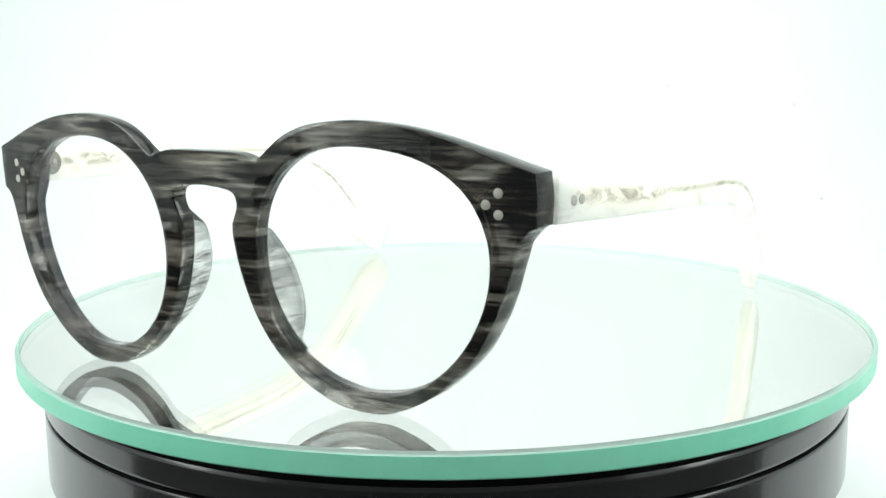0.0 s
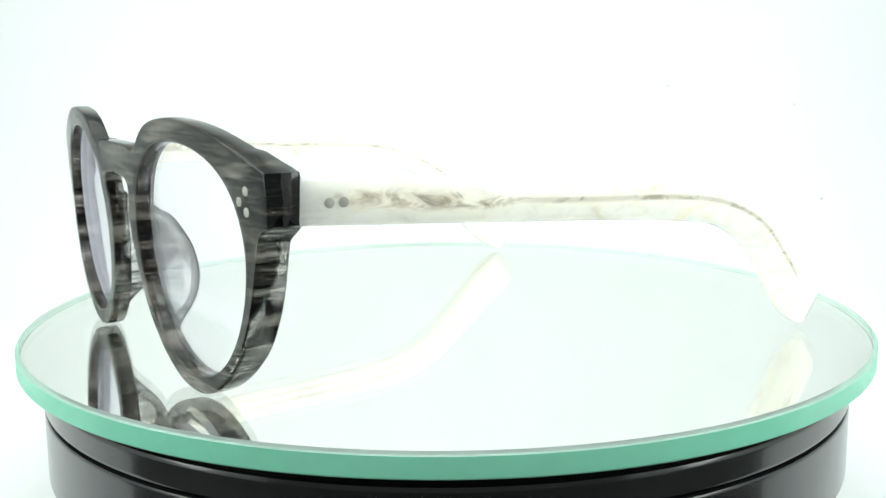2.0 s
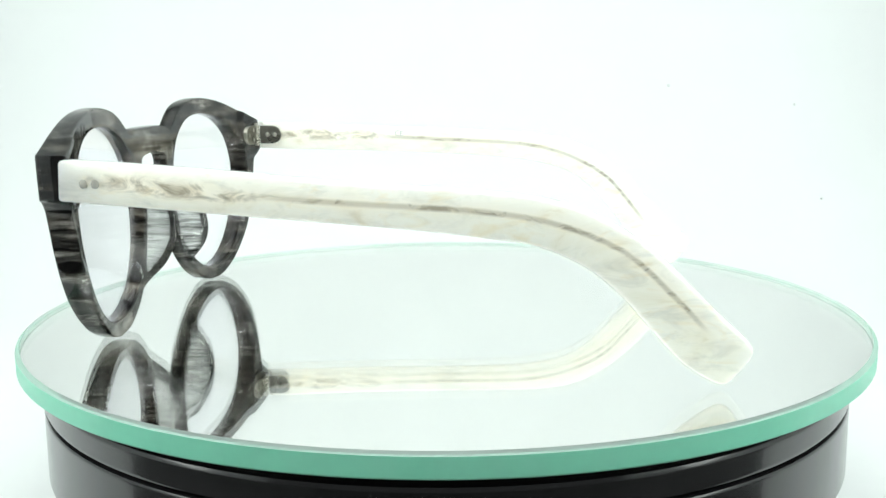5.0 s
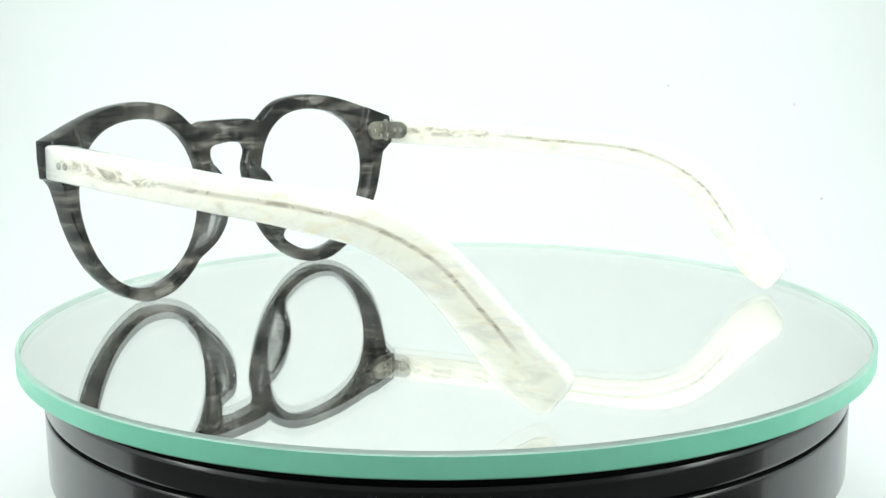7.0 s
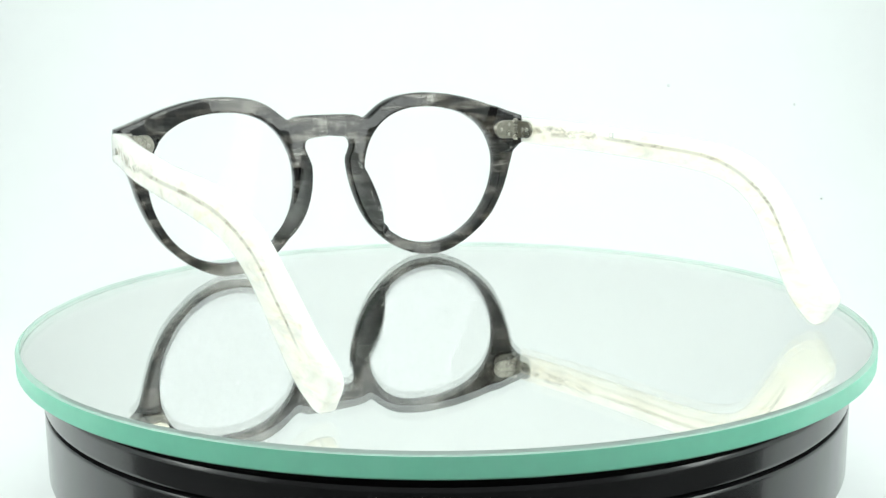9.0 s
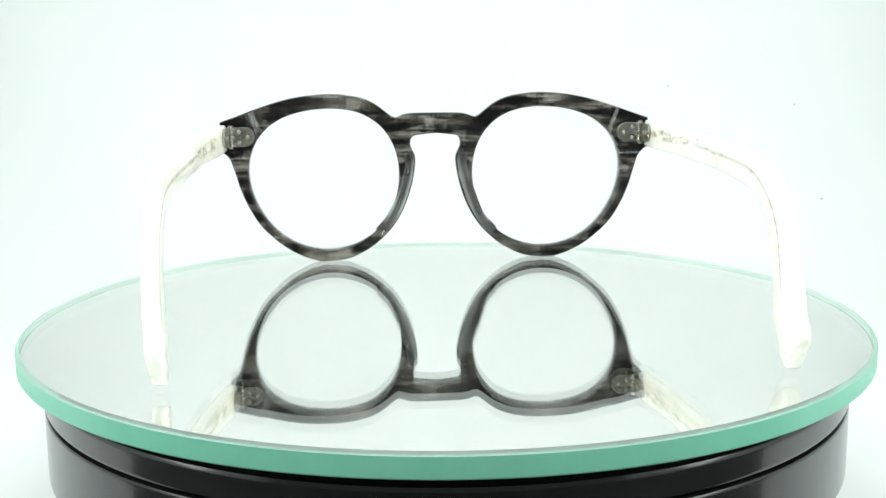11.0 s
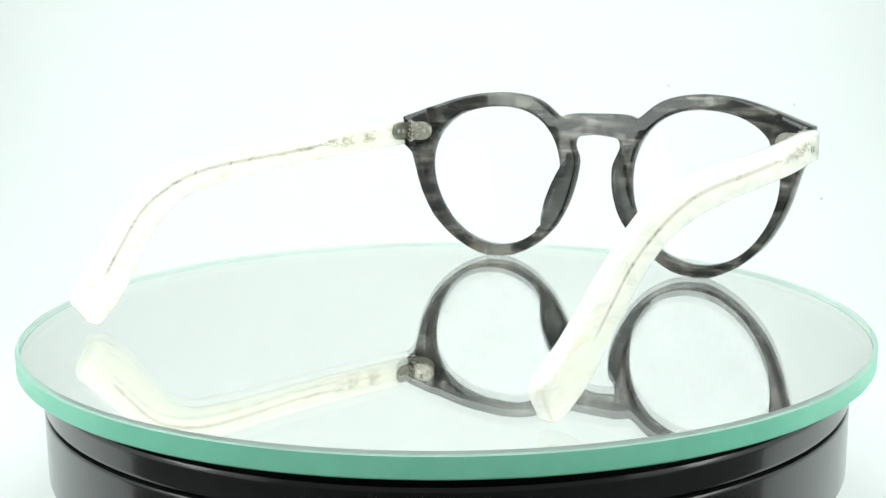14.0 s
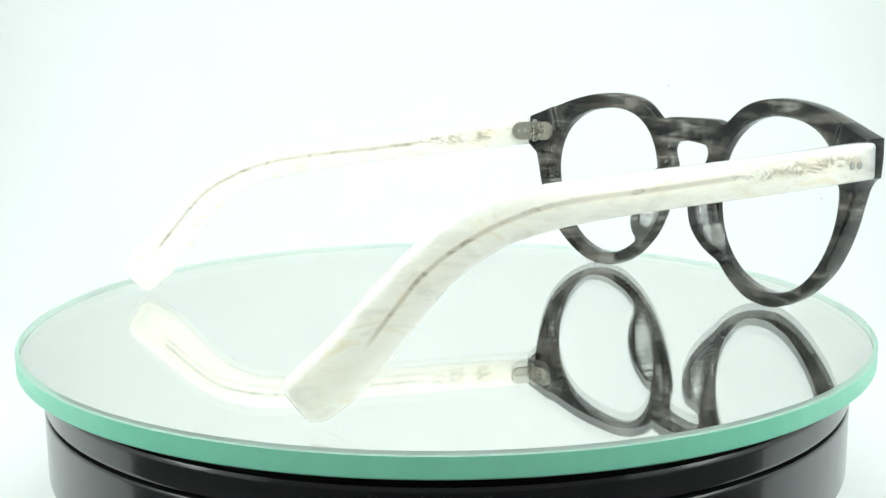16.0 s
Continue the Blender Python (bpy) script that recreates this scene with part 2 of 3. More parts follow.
def plate(bm, outline, origin, u, v, w, thick, edge=0.00015):
    """A plate with eased edges: a flat outline (u, v), thickened along w."""
    origin, u, v, w = Vector(origin), Vector(u), Vector(v), Vector(w)
    cx, cy = np.mean([p[0] for p in outline]), np.mean([p[1] for p in outline])

    def ring(shrink, d):
        got = []
        for x, y in outline:
            l = math.hypot(x - cx, y - cy)
            k = (l - shrink) / l
            got.append(bm.verts.new(origin + u * (cx + (x - cx) * k) + v * (cy + (y - cy) * k) + w * d))
        return got
    rings = [ring(0, 0), ring(0, thick - edge), ring(edge, thick)]
    n = len(outline)
    for p, q in zip(rings, rings[1:]):
        for i in range(n):
            bm.faces.new((p[i], p[(i + 1) % n], q[(i + 1) % n], q[i]))
    bm.faces.new(rings[0][::-1])
    bm.faces.new(rings[-1])


MM = 0.001

# ---- the photo tent ----
def build_tent():
    # seamless sheet: floor, a wide curve, back wall
    bm = bmesh.new()
    # the sheet stops short in front, which keeps white out of the base's reflection
    prof = [(-0.078, FLOOR_Z), (0.0, FLOOR_Z), (0.20, FLOOR_Z)]
    for i in range(1, 13):
        a = math.radians(90 * i / 12)
        prof.append((0.20 + 0.22 * math.sin(a), FLOOR_Z + 0.22 * (1 - math.cos(a))))
    prof += [(0.42, 0.40), (0.42, 0.56)]
    cols = [[bm.verts.new((x, y, z)) for y, z in prof] for x in (-0.425, -0.2, 0.0, 0.2, 0.425)]
    for a, b in zip(cols, cols[1:]):
        for i in range(len(prof) - 1):
            bm.faces.new((a[i], a[i + 1], b[i + 1], b[i]))
    ob = mesh_object("backdrop", bm, PAPER, 60)
    mod = ob.modifiers.new("thickness", "SOLIDIFY")
    mod.thickness, mod.offset = 0.002, -1
    tagged(ob, "seamless white sweep of cloth behind and below", "backdrop", kind="structure")

    def panel(name, lo, hi, label):
        b = bmesh.new()
        bmesh.ops.create_cube(b, size=1)
        for vv in b.verts:
            vv.co = Vector([l + (h - l) * (c + 0.5) for l, h, c in zip(lo, hi, vv.co)])
        bmesh.ops.bevel(b, geom=b.edges[:], offset=0.001, segments=1, affect="EDGES")
        return tagged(mesh_object(name, b, PAPER), label, "wall", kind="structure")
    panel("wall_west", (-0.435, -0.28, FLOOR_Z), (-0.428, 0.43, 0.56), "white cloth side wall of a photo tent")
    panel("wall_east", (0.428, -0.28, FLOOR_Z), (0.435, 0.43, 0.56), "white cloth side wall of a photo tent")
    # front flaps stay out of view: reflectors added to fill the camera side
    panel("wall_south_a", (-0.435, -0.292, FLOOR_Z), (-0.23, -0.286, 0.56), "unseen white cloth flap added to bounce light to the front")
    panel("wall_south_b", (0.23, -0.292, FLOOR_Z), (0.435, -0.286, 0.56), "unseen white cloth flap added to bounce light to the front")
    panel("wall_south_c", (-0.228, -0.292, 0.34), (0.228, -0.286, 0.56), "unseen white cloth flap added to bounce light to the front")
    # unseen table, added dark for the gloss base to mirror
    b = bmesh.new()
    bmesh.ops.create_cube(b, size=1)
    for vv in b.verts:
        vv.co = Vector((vv.co.x * 1.1, vv.co.y * 0.9 + 0.05, FLOOR_Z - 0.0147 + vv.co.z * 0.025))
    bmesh.ops.bevel(b, geom=b.edges[:], offset=0.002, segments=2, affect="EDGES")
    tagged(mesh_object("floor", b, TABLE), "unseen dark table top added to darken the base's reflections", "table top", kind="structure")
    panel("ceiling", (-0.435, -0.28, 0.563), (0.435, 0.43, 0.57), "white cloth roof of a photo tent")


FLOOR_Z = -0.058
build_tent()


# ---- turntable and mirror disc ----
def build_turntable():
    thing = tagged(new("turntable"), "round gloss black plastic motor turntable on white cloth", "turntable")
    thing.location = (MIDDLE[0], MIDDLE[1], FLOOR_Z)
    up = -FLOOR_Z + MIDDLE[2]
    base = [(0.098, 0.0), (0.1000, 0.0006), (0.1013, 0.004), (0.1022, 0.010), (0.1024, up - 0.0342), (0.1012, up - 0.0340), (0.1012, up - 0.0332),
            (0.1036, up - 0.0330), (0.1042, up - 0.0322), (0.1042, up - 0.0318), (0.1042, up - 0.0165), (0.1042, up - 0.0160), (0.1040, up - 0.0156), (0.1033, up - 0.0154), (0.1012, up - 0.0154), (0.1012, up - 0.0146)]
    part("base", lathe(base), BLACK, thing)
    top = [(0.1012, up - 0.0149), (0.1033, up - 0.0147), (0.1040, up - 0.0145), (0.1042, up - 0.0141), (0.1042, up - 0.0137), (0.1042, up - 0.0099), (0.1042, up - 0.0095),
           (0.1039, up - 0.0088), (0.1026, up - 0.0085), (0.0990, up - 0.0084), (0.0960, up - 0.0081), (0.0955, up - 0.0052)]
    platter = part("platter", lathe(top), BLACK, thing, "gloss black turning platter")
    return thing, platter


def build_disc():
    thing = tagged(new("mirror_disc"), "round mirrored glass disc with green ground edge on a black turntable", "mirror")
    R = DISC_R
    low = -0.0051
    part("glass_face", lathe([(R - 0.0011, 0.0), (0.0003, 0.0)], 256, False), TOPGLASS, thing, "clear glass face", 180).visible_shadow = False
    part("ground_bevel", lathe([(R - 0.0011, 0.0), (R - 0.0003, -0.0004), (R, -0.0007)], 256, False), BEVEL, thing, "pale ground bevel")
    # extra inner wall carries the painted backlight; the outer face stays green
    part("green_edge", lathe([(R - 0.0008, low + 0.0002), (R - 0.0008, -0.0006), (R, -0.0007), (R, low + 0.0004), (R - 0.0004, low)], 256, False, [1, 1, 0, 0]), [GREENEDGE, EDGE_BACKLIT], thing, "polished green glass edge")
    part("silver_backing", lathe([(R - 0.0004, low), (0.0005, low)], 256, False), SILVER, thing, "silvered mirror backing")
    return thing


DISC_R = 0.1098
MIDDLE = (0.00035, 0.0027, 0.0005)     # the glass face's centre
TURNTABLE, PLATTER = build_turntable()
DISC = build_disc()


# ---- spectacles: x across the front, y from front to temple tips, z up; lengths in mm ----
MID = 0.30                       # the front's middle lies a little off the temples' middle


def ease(v, a, b):
    t = min(1, max(0, (v - a) / (b - a)))
    return t * t * (3 - 2 * t)


def flat(z):
    """How much the bow eases off below the brow."""
    return 0.2 * min(1.3, max(0.0, (45.0 - z) / 30.0))


def front_y(x, z):
    """The outer face of the front: bowed round the brow, leaning back below."""
    u = x / 63.0
    return -5.85 + 5.75 * u ** 2 * (1 - flat(z)) - 0.4 * u ** 4 + 0.065 * (42.0 - z)


def front_thick(x, z):
    """Thickness: growing to the sides, with a raised block behind each end piece, mitred at its end."""
    x = abs(x)
    block = 1.0 * ease(x - 0.35 * (z - 43) * (z > 43), 57.6, 59.0) * ease(z, 35.2, 37.6)
    return 4.0 - 0.5 * min(1, x / 63.0) ** 2 + 0.006 * (42.0 - z) + 5.75 * min(1, x / 63.0) ** 2 * flat(z) + 1.9 * min(1.3, max(0, (x - 40) / 22)) + block


EYE_MID = (37.12, 28.73)


def eye_radius(a):
    """The rounded panto eye shape."""
    return (24.49 + 0.62 * math.cos(2 * a) + 0.30 * math.sin(2 * a) + 0.23 * math.cos(3 * a) + 0.60 * math.sin(3 * a)
            - 0.25 * math.cos(4 * a) + 0.15 * math.sin(4 * a))


def eye_point(a):
    r = eye_radius(a)
    return EYE_MID[0] + r * math.cos(a), EYE_MID[1] + r * math.sin(a)


TOP_EDGE = [(0, 50.0), (4, 50.0), (8, 49.9), (10.4, 49.6), (13.2, 48.6)]
BROW_EDGE = [(13.2, 48.6), (15, 49.2), (20, 53.0), (24.5, 55.1), (30, 56.2), (36.5, 56.6), (44.5, 56.0), (52, 54.5), (60, 52.0), (66.3, 49.7), (71.0, 48.1)]
END_EDGE = [(71.0, 48.1), (71.3, 43.5), (71.0, 38.6)]
LOW_EDGE = [(71.0, 38.6), (69.5, 37.7), (68.1, 35.7), (67.2, 33.0), (66.3, 30.0), (65.0, 25.6), (62.6, 19.8), (58.7, 13.3), (53.0, 7.6), (47.2, 3.6), (41.0, 1.0),
            (36.0, 0.55), (29.5, 1.4), (23.4, 4.2), (18.8, 7.6), (14.2, 12.5), (10.6, 18.8), (8.0, 26.5), (6.9, 33.0), (7.0, 35.8)]
KEYHOLE = [(7.0, 35.8), (8.1, 38.2), (8.5, 39.9), (7.8, 41.8), (5.6, 42.8), (2.5, 43.15), (0, 43.2)]
SEAM = [(0, 43.2), (0, 45.5), (0, 47.8), (0, 50.0)]


def outer_outline():
    """The half front's outline, and for each point the angle of the eye edge that it is joined to."""
    c = np.array(EYE_MID)
    runs = [spline(TOP_EDGE, 6)[:-1], spline(BROW_EDGE, 9)[:-1], np.array(END_EDGE)[:-1], spline(LOW_EDGE, 8)[:-1], spline(KEYHOLE, 7)[:-1], np.array(SEAM)[:-1]]
    nat = [np.degrees(np.arctan2(*(r - c).T[::-1])) for r in runs]
    a_notch, a_low = nat[1][0], math.degrees(math.atan2(35.8 - c[1], 7.0 - c[0])) - 360
    mids = np.unwrap(np.radians(np.concatenate(nat[1:4])))
    mids = np.degrees(np.minimum.accumulate(mids))
    angles = np.concatenate([np.linspace(a_notch + 1.0, a_notch, len(runs[0]), endpoint=False), mids,
                             np.interp(np.arange(len(runs[4])), [0, 14, 21, 42], [a_low, -202, -206, -211]),
                             np.linspace(-211, a_notch + 1.0 - 360, len(runs[5]), endpoint=False)])
    return np.concatenate(runs), np.radians(angles)


def build_front(thing):
    outer, joined = outer_outline()
    pin = np.array([eye_point(a) for a in joined])
    bm = bmesh.new()
    deep = bm.verts.layers.float.new("depth")
    r = 0.55
    loops = []
    for (ox, oz), (px, pz) in zip(outer, pin):
        length = math.hypot(ox - px, oz - pz)
        ro = r * min(1, ox / 0.8)
        prof = []
        for s, d in ((0, r * .8), (.25 * r, .25 * r), (r * .8, 0)):
            prof.append((s / length, d, 0))
        for s in (0.2, 0.35, 0.5, 0.65, 0.8):
            prof.append((s, 0, 0))
        for s, d in ((length - ro, 0), (length - .29 * ro, .29 * ro), (length, ro)):
            prof.append((s / length, d, 0))
        for s, d in ((length, ro), (length - .29 * ro, .29 * ro), (length - ro, 0)):
            prof.append((s / length, -d, 1))
        for s in (0.8, 0.65, 0.5, 0.35, 0.2):
            prof.append((s, 0, 1))
        for s, d in ((r * .8, 0), (.25 * r, .25 * r), (0, r * .8)):
            prof.append((s / length, -d, 1))
        ring = []
        for s, d, back in prof:
            x, z = px + (ox - px) * s, pz + (oz - pz) * s
            y = front_y(x, z) + d + (front_thick(x, z) if back else 0)
            ring.append(bm.verts.new((x * MM, y * MM, z * MM)))
            ring[-1][deep] = back
        loops.append(ring)
    n, k = len(loops), len(loops[0])
    for i in range(n):
        a, b = loops[i], loops[(i + 1) % n]
        on_seam = outer[i][0] < 1e-6 and outer[(i + 1) % n][0] < 1e-6
        for j in range(k):
            if on_seam and j == 10:
                continue
            bm.faces.new((a[j], a[(j + 1) % k], b[(j + 1) % k], b[j]))
    twin = bmesh.ops.duplicate(bm, geom=bm.verts[:] + bm.edges[:] + bm.faces[:])
    for v in twin["geom"]:
        if isinstance(v, bmesh.types.BMVert):
            v.co.x = -v.co.x
    bmesh.ops.remove_doubles(bm, verts=bm.verts[:], dist=0.000012)
    front = part("front_frame", bm, ACETATE, thing, "polished grey striped acetate front", 40)
    front.location.x = MID * MM
    return front


def pad_swell(t):
    """How far a pad stands out along its length, from its foot to the keyhole."""
    at, out = [0, 0.06, 0.16, 0.28, 0.42, 0.52, 0.60, 0.68, 0.85, 1.0], [0, 0.14, 0.54, 0.90, 1.0, 0.90, 0.75, 0.55, 0.25, 0.05]
    return sum(float(np.interp(t + d, at, out)) for d in (-0.08, -0.04, 0, 0.04, 0.08)) / 5


def build_pads(front):
    """Nose pads: wedges of the same acetate that run back from the nose side of each rim."""
    line = spline([(18.0, 8.4), (14.3, 12.5), (10.7, 18.8), (8.15, 26.5), (7.05, 33.0), (7.2, 35.8), (8.0, 37.8)], 8)
    for side in (1, -1):
        bm = bmesh.new()
        rings = []
        n = len(line)
        for i, (x, z) in enumerate(line):
            t = i / (n - 1)
            swell = pad_swell(t)
            d = line[min(i + 1, n - 1)] - line[max(i - 1, 0)]
            nx, nz = np.array((-d[1], d[0])) / np.hypot(*d)
            if nx < 0:
                nx, nz = -nx, -nz
            y0 = front_y(x, z) + 1.2
            base = front_thick(x, z) - 1.2 - 0.25
            reach = base + 9.2 * swell
            ring = []
            for s, dy in ((0.10, 0), (0.10 + 0.5 * swell, reach * 0.45), (0.25 + 1.5 * swell, reach * 0.85), (0.5 + 2.1 * swell, reach * 0.98), (0.8 + 2.5 * swell, reach),
                          (1.2 + 2.5 * swell, reach * 0.97), (2.5 + 1.3 * swell, base + 4.6 * swell), (3.6, base + 0.3 * swell), (3.7, base * 0.5), (3.7, 0)):
                ring.append(bm.verts.new((side * (x + nx * s) * MM, (y0 + dy) * MM, (z + nz * s) * MM)))
            rings.append(ring)
        k = len(rings[0])
        for a, b in zip(rings, rings[1:]):
            for j in range(k):
                bm.faces.new((a[j], a[(j + 1) % k], b[(j + 1) % k], b[j]))
        bm.faces.new(rings[0])
        bm.faces.new(rings[-1][::-1])
        part("nose_pad", bm, PADACE, front, "smoky translucent nose pad", 50)


def build_lenses(thing):
    edge = [np.array(eye_point(2 * math.pi * i / 96)) for i in range(96)]
    c = np.array(EYE_MID)
    for side in (1, -1):
        bm = bmesh.new()
        faces = []
        for back in (0, 1):
            rings = []
            for k in range(1, 7):
                ring = []
                for p in edge:
                    x, z = c + (p - c) * k / 6 * 0.998
                    dome = 1.2 * (1 - (k / 6) ** 2)
                    y = front_y(x, z) + 1.7 - dome * 0.8 + back * 1.0
                    ring.append(bm.verts.new((side * x * MM, y * MM, z * MM)))
                rings.append(ring)
            mid = bm.verts.new((side * c[0] * MM, (front_y(*c) + 1.7 - 0.96 + back) * MM, c[1] * MM))
            m = len(edge)
            for i in range(m):
                bm.faces.new((mid, rings[0][i], rings[0][(i + 1) % m]))
                for a, b in zip(rings, rings[1:]):
                    bm.faces.new((a[i], b[i], b[(i + 1) % m], a[(i + 1) % m]))
            faces.append(rings[-1])
        for i in range(m):
            bm.faces.new((faces[0][i], faces[0][(i + 1) % m], faces[1][(i + 1) % m], faces[1][i]))
        ob = part("lens", bm, LENS, thing, "clear coated lens")
        ob.location.x = MID * MM
        ob.visible_shadow = False


# temple: centre line y, z and half height in mm; the x of its middle by side
TEMPLE_LINE = {1: [(7.9, 42.9, 4.4), (20, 42.3, 4.5), (38, 41.3, 4.5), (55, 40.1, 4.4), (70, 39.0, 4.3), (85, 38.0, 4.5), (97, 36.9, 4.8), (106, 35.6, 4.9),
                   (113, 33.4, 5.1), (120, 29.8, 5.3), (127, 24.2, 5.6), (133.5, 17.3, 6.0), (139.5, 11.0, 6.2), (144.8, 6.8, 5.7)],
               -1: [(7.9, 43.0, 4.4), (20, 42.6, 4.4), (38, 42.0, 4.3), (55, 41.4, 4.2), (76, 40.6, 4.2), (90, 39.8, 4.3), (100, 38.9, 4.5), (109, 37.2, 4.8),
                    (116, 34.6, 5.0), (123, 30.0, 5.2), (129.5, 23.6, 5.6), (135.5, 16.7, 5.9), (141, 10.8, 6.1), (146.5, 6.7, 5.7)]}
CORE_LINE = {1: [(19, 42.7), (26.8, 42.1), (36.3, 41.3), (50, 40.4), (69.9, 39.1), (92.6, 37.9), (107, 35.9), (117.6, 32.4), (125.5, 28.0), (133.6, 20.2), (139, 14.5)],
             -1: [(19, 43.4), (30, 43.1), (38.2, 42.8), (55, 42.1), (75.6, 41.1), (95.8, 40.0), (108.6, 37.5), (118.5, 33.4), (126, 28.4), (131, 22.8), (137, 15.3)]}
TEMPLE_X = {1: [(7.9, 70.9), (13, 71.3), (38, 74.4), (70, 75.3), (100, 74.6), (120, 72.8), (134, 71.0), (140, 69.6), (152, 67.5)],
            -1: [(7.9, 70.9), (13, 71.1), (38, 73.6), (70, 74.3), (100, 73.4), (120, 71.3), (128, 69.9), (136, 67.4), (152, 64.2)]}


def temple_x(side, y):
    xs = TEMPLE_X[side]
    return side * float(np.interp(y, [p[0] for p in xs], [p[1] for p in xs]))


def smooth_x(side, y):
    return sum(temple_x(side, y + d) for d in (-8, -4, 0, 4, 8)) / 5 if y > 21 else temple_x(side, y)


def build_temple(thing, side):
    line = spline(TEMPLE_LINE[side], 8)
    core = spline(CORE_LINE[side], 6)
    bm = bmesh.new()
    offs, within, wired = [], [], []
    rings = []
    n = len(line)
    tail = [0.985, 0.95, 0.88, 0.76, 0.55]
    for i in range(n + len(tail)):
        if i < n:
            y, z, h = line[i]
            d = (line[min(i + 1, n - 1)] - line[max(i - 1, 0)])[:2]
            squash, grow = 1.0, 0.0
        else:
            j = i - n
            squash = tail[j]
            y, z, h = line[-1]
            d = (line[-1] - line[-2])[:2]
            grow = (0.9, 1.8, 2.7, 3.5, 4.0)[j] - 0.6
        d = d / np.hypot(*d)
        y, z = y + d[0] * grow, z + d[1] * grow
        ny, nz = -d[1], d[0]
        near = core[np.argmin(np.abs((core[:, 0] - y) * d[0] + (core[:, 1] - z) * d[1]))]
        wire_at = (near[0] - y) * ny + (near[1] - z) * nz
        cx = smooth_x(side, y)
        half = 1.95 - 0.25 * min(1, max(0, (y - 15) / 60)) + 0.15 * min(1, max(0, (y - 125) / 20))
        half *= 0.4 + 0.6 * squash
        h *= squash
        ring = []
        c = 0.9 * squash
        for u, w in ((-1, -1), (1, -1), (1, 1), (-1, 1)):
            for a in range(4):
                ang = {(-1, -1): 180, (1, -1): 270, (1, 1): 0, (-1, 1): 90}[(u, w)] + 30 * a
                du = u * (half - c) + c * math.cos(math.radians(ang))
                dw = w * (h - c) + c * math.sin(math.radians(ang))
                slant = 0.0
                if i < 8:
                    slant = -du * 0.85 * (1 - i / 8)
                ring.append(bm.verts.new(((cx + side * du) * MM, (y + ny * dw + slant) * MM, (z + nz * dw) * MM)))
                offs.append((dw - wire_at) / float(np.interp(y, [12, 24, 40, 50, 140], [1.8, 2.5, 2.5, 0.9, 0.75])))
                within.append(ease(y, 9, 20) * (1 - ease(y, core[-1][0] - 3, core[-1][0] + 1)))
                wired.append(ease(y, 44, 58))
        rings.append(ring)
    k = 16
    for a, b in zip(rings, rings[1:]):
        for j in range(k):
            bm.faces.new((a[j], a[(j + 1) % k], b[(j + 1) % k], b[j]))
    bm.faces.new(rings[0])
    bm.faces.new(rings[-1][::-1])
    temple = part("temple", bm, PEARL, thing, "milky pearl crystal acetate temple", 50)
    for key, values in (("core", offs), ("within", within), ("wire", wired)):
        att = temple.data.attributes.new(key, "FLOAT", "POINT")
        for i, o in enumerate(values):
            att.data[i].value = o
    # core wire: flat blade near the hinge, then a thin wire to the tip
    bm = bmesh.new()
    rings = []
    for i, (y, z) in enumerate(core):
        d = core[min(i + 1, len(core) - 1)] - core[max(i - 1, 0)]
        d = d / np.hypot(*d)
        hh = float(np.interp(y, [19, 25, 27, 37, 40, 46, 140], [0.7, 0.8, 1.2, 1.35, 0.5, 0.3, 0.28]))
        ww = 0.32
        ring = []
        for q in range(8):
            a = 2 * math.pi * q / 8
            ring.append(bm.verts.new(((smooth_x(side, y) + side * (0.25 + ww * math.cos(a))) * MM, (y - d[1] * hh * math.sin(a)) * MM, (z + d[0] * hh * math.sin(a)) * MM)))
        rings.append(ring)
    for a, b in zip(rings, rings[1:]):
        for j in range(8):
            bm.faces.new((a[j], a[(j + 1) % 8], b[(j + 1) % 8], b[j]))
    bm.faces.new(rings[0])
    bm.faces.new(rings[-1][::-1])
    part("core_wire", bm, CORE, temple, "dark steel core wire")
    # two pins on the outer face
    for y in (11.8, 14.5):
        bm = bmesh.new()
        at = Vector((smooth_x(side, y) + side * 1.95, y, 42.4))
        w = Vector((side, -0.13, 0)).normalized()
        rod(bm, (at - w * 0.4) * MM, (at + w * 0.22) * MM, 0.95 * MM, 22, 0.04 * MM)
        part("pin", bm, RIVET, temple, "round nickel pin")
    return temple


def stadium(length, height, n=10):
    """A plate outline: square at 0, round at its far end."""
    r = height / 2
    pts = [(0, -r), (length - r, -r)]
    for i in range(1, n):
        a = -math.pi / 2 + math.pi * i / n
        pts.append((length - r + r * math.cos(a), r * math.sin(a)))
    return pts + [(length - r, r), (0, r)]


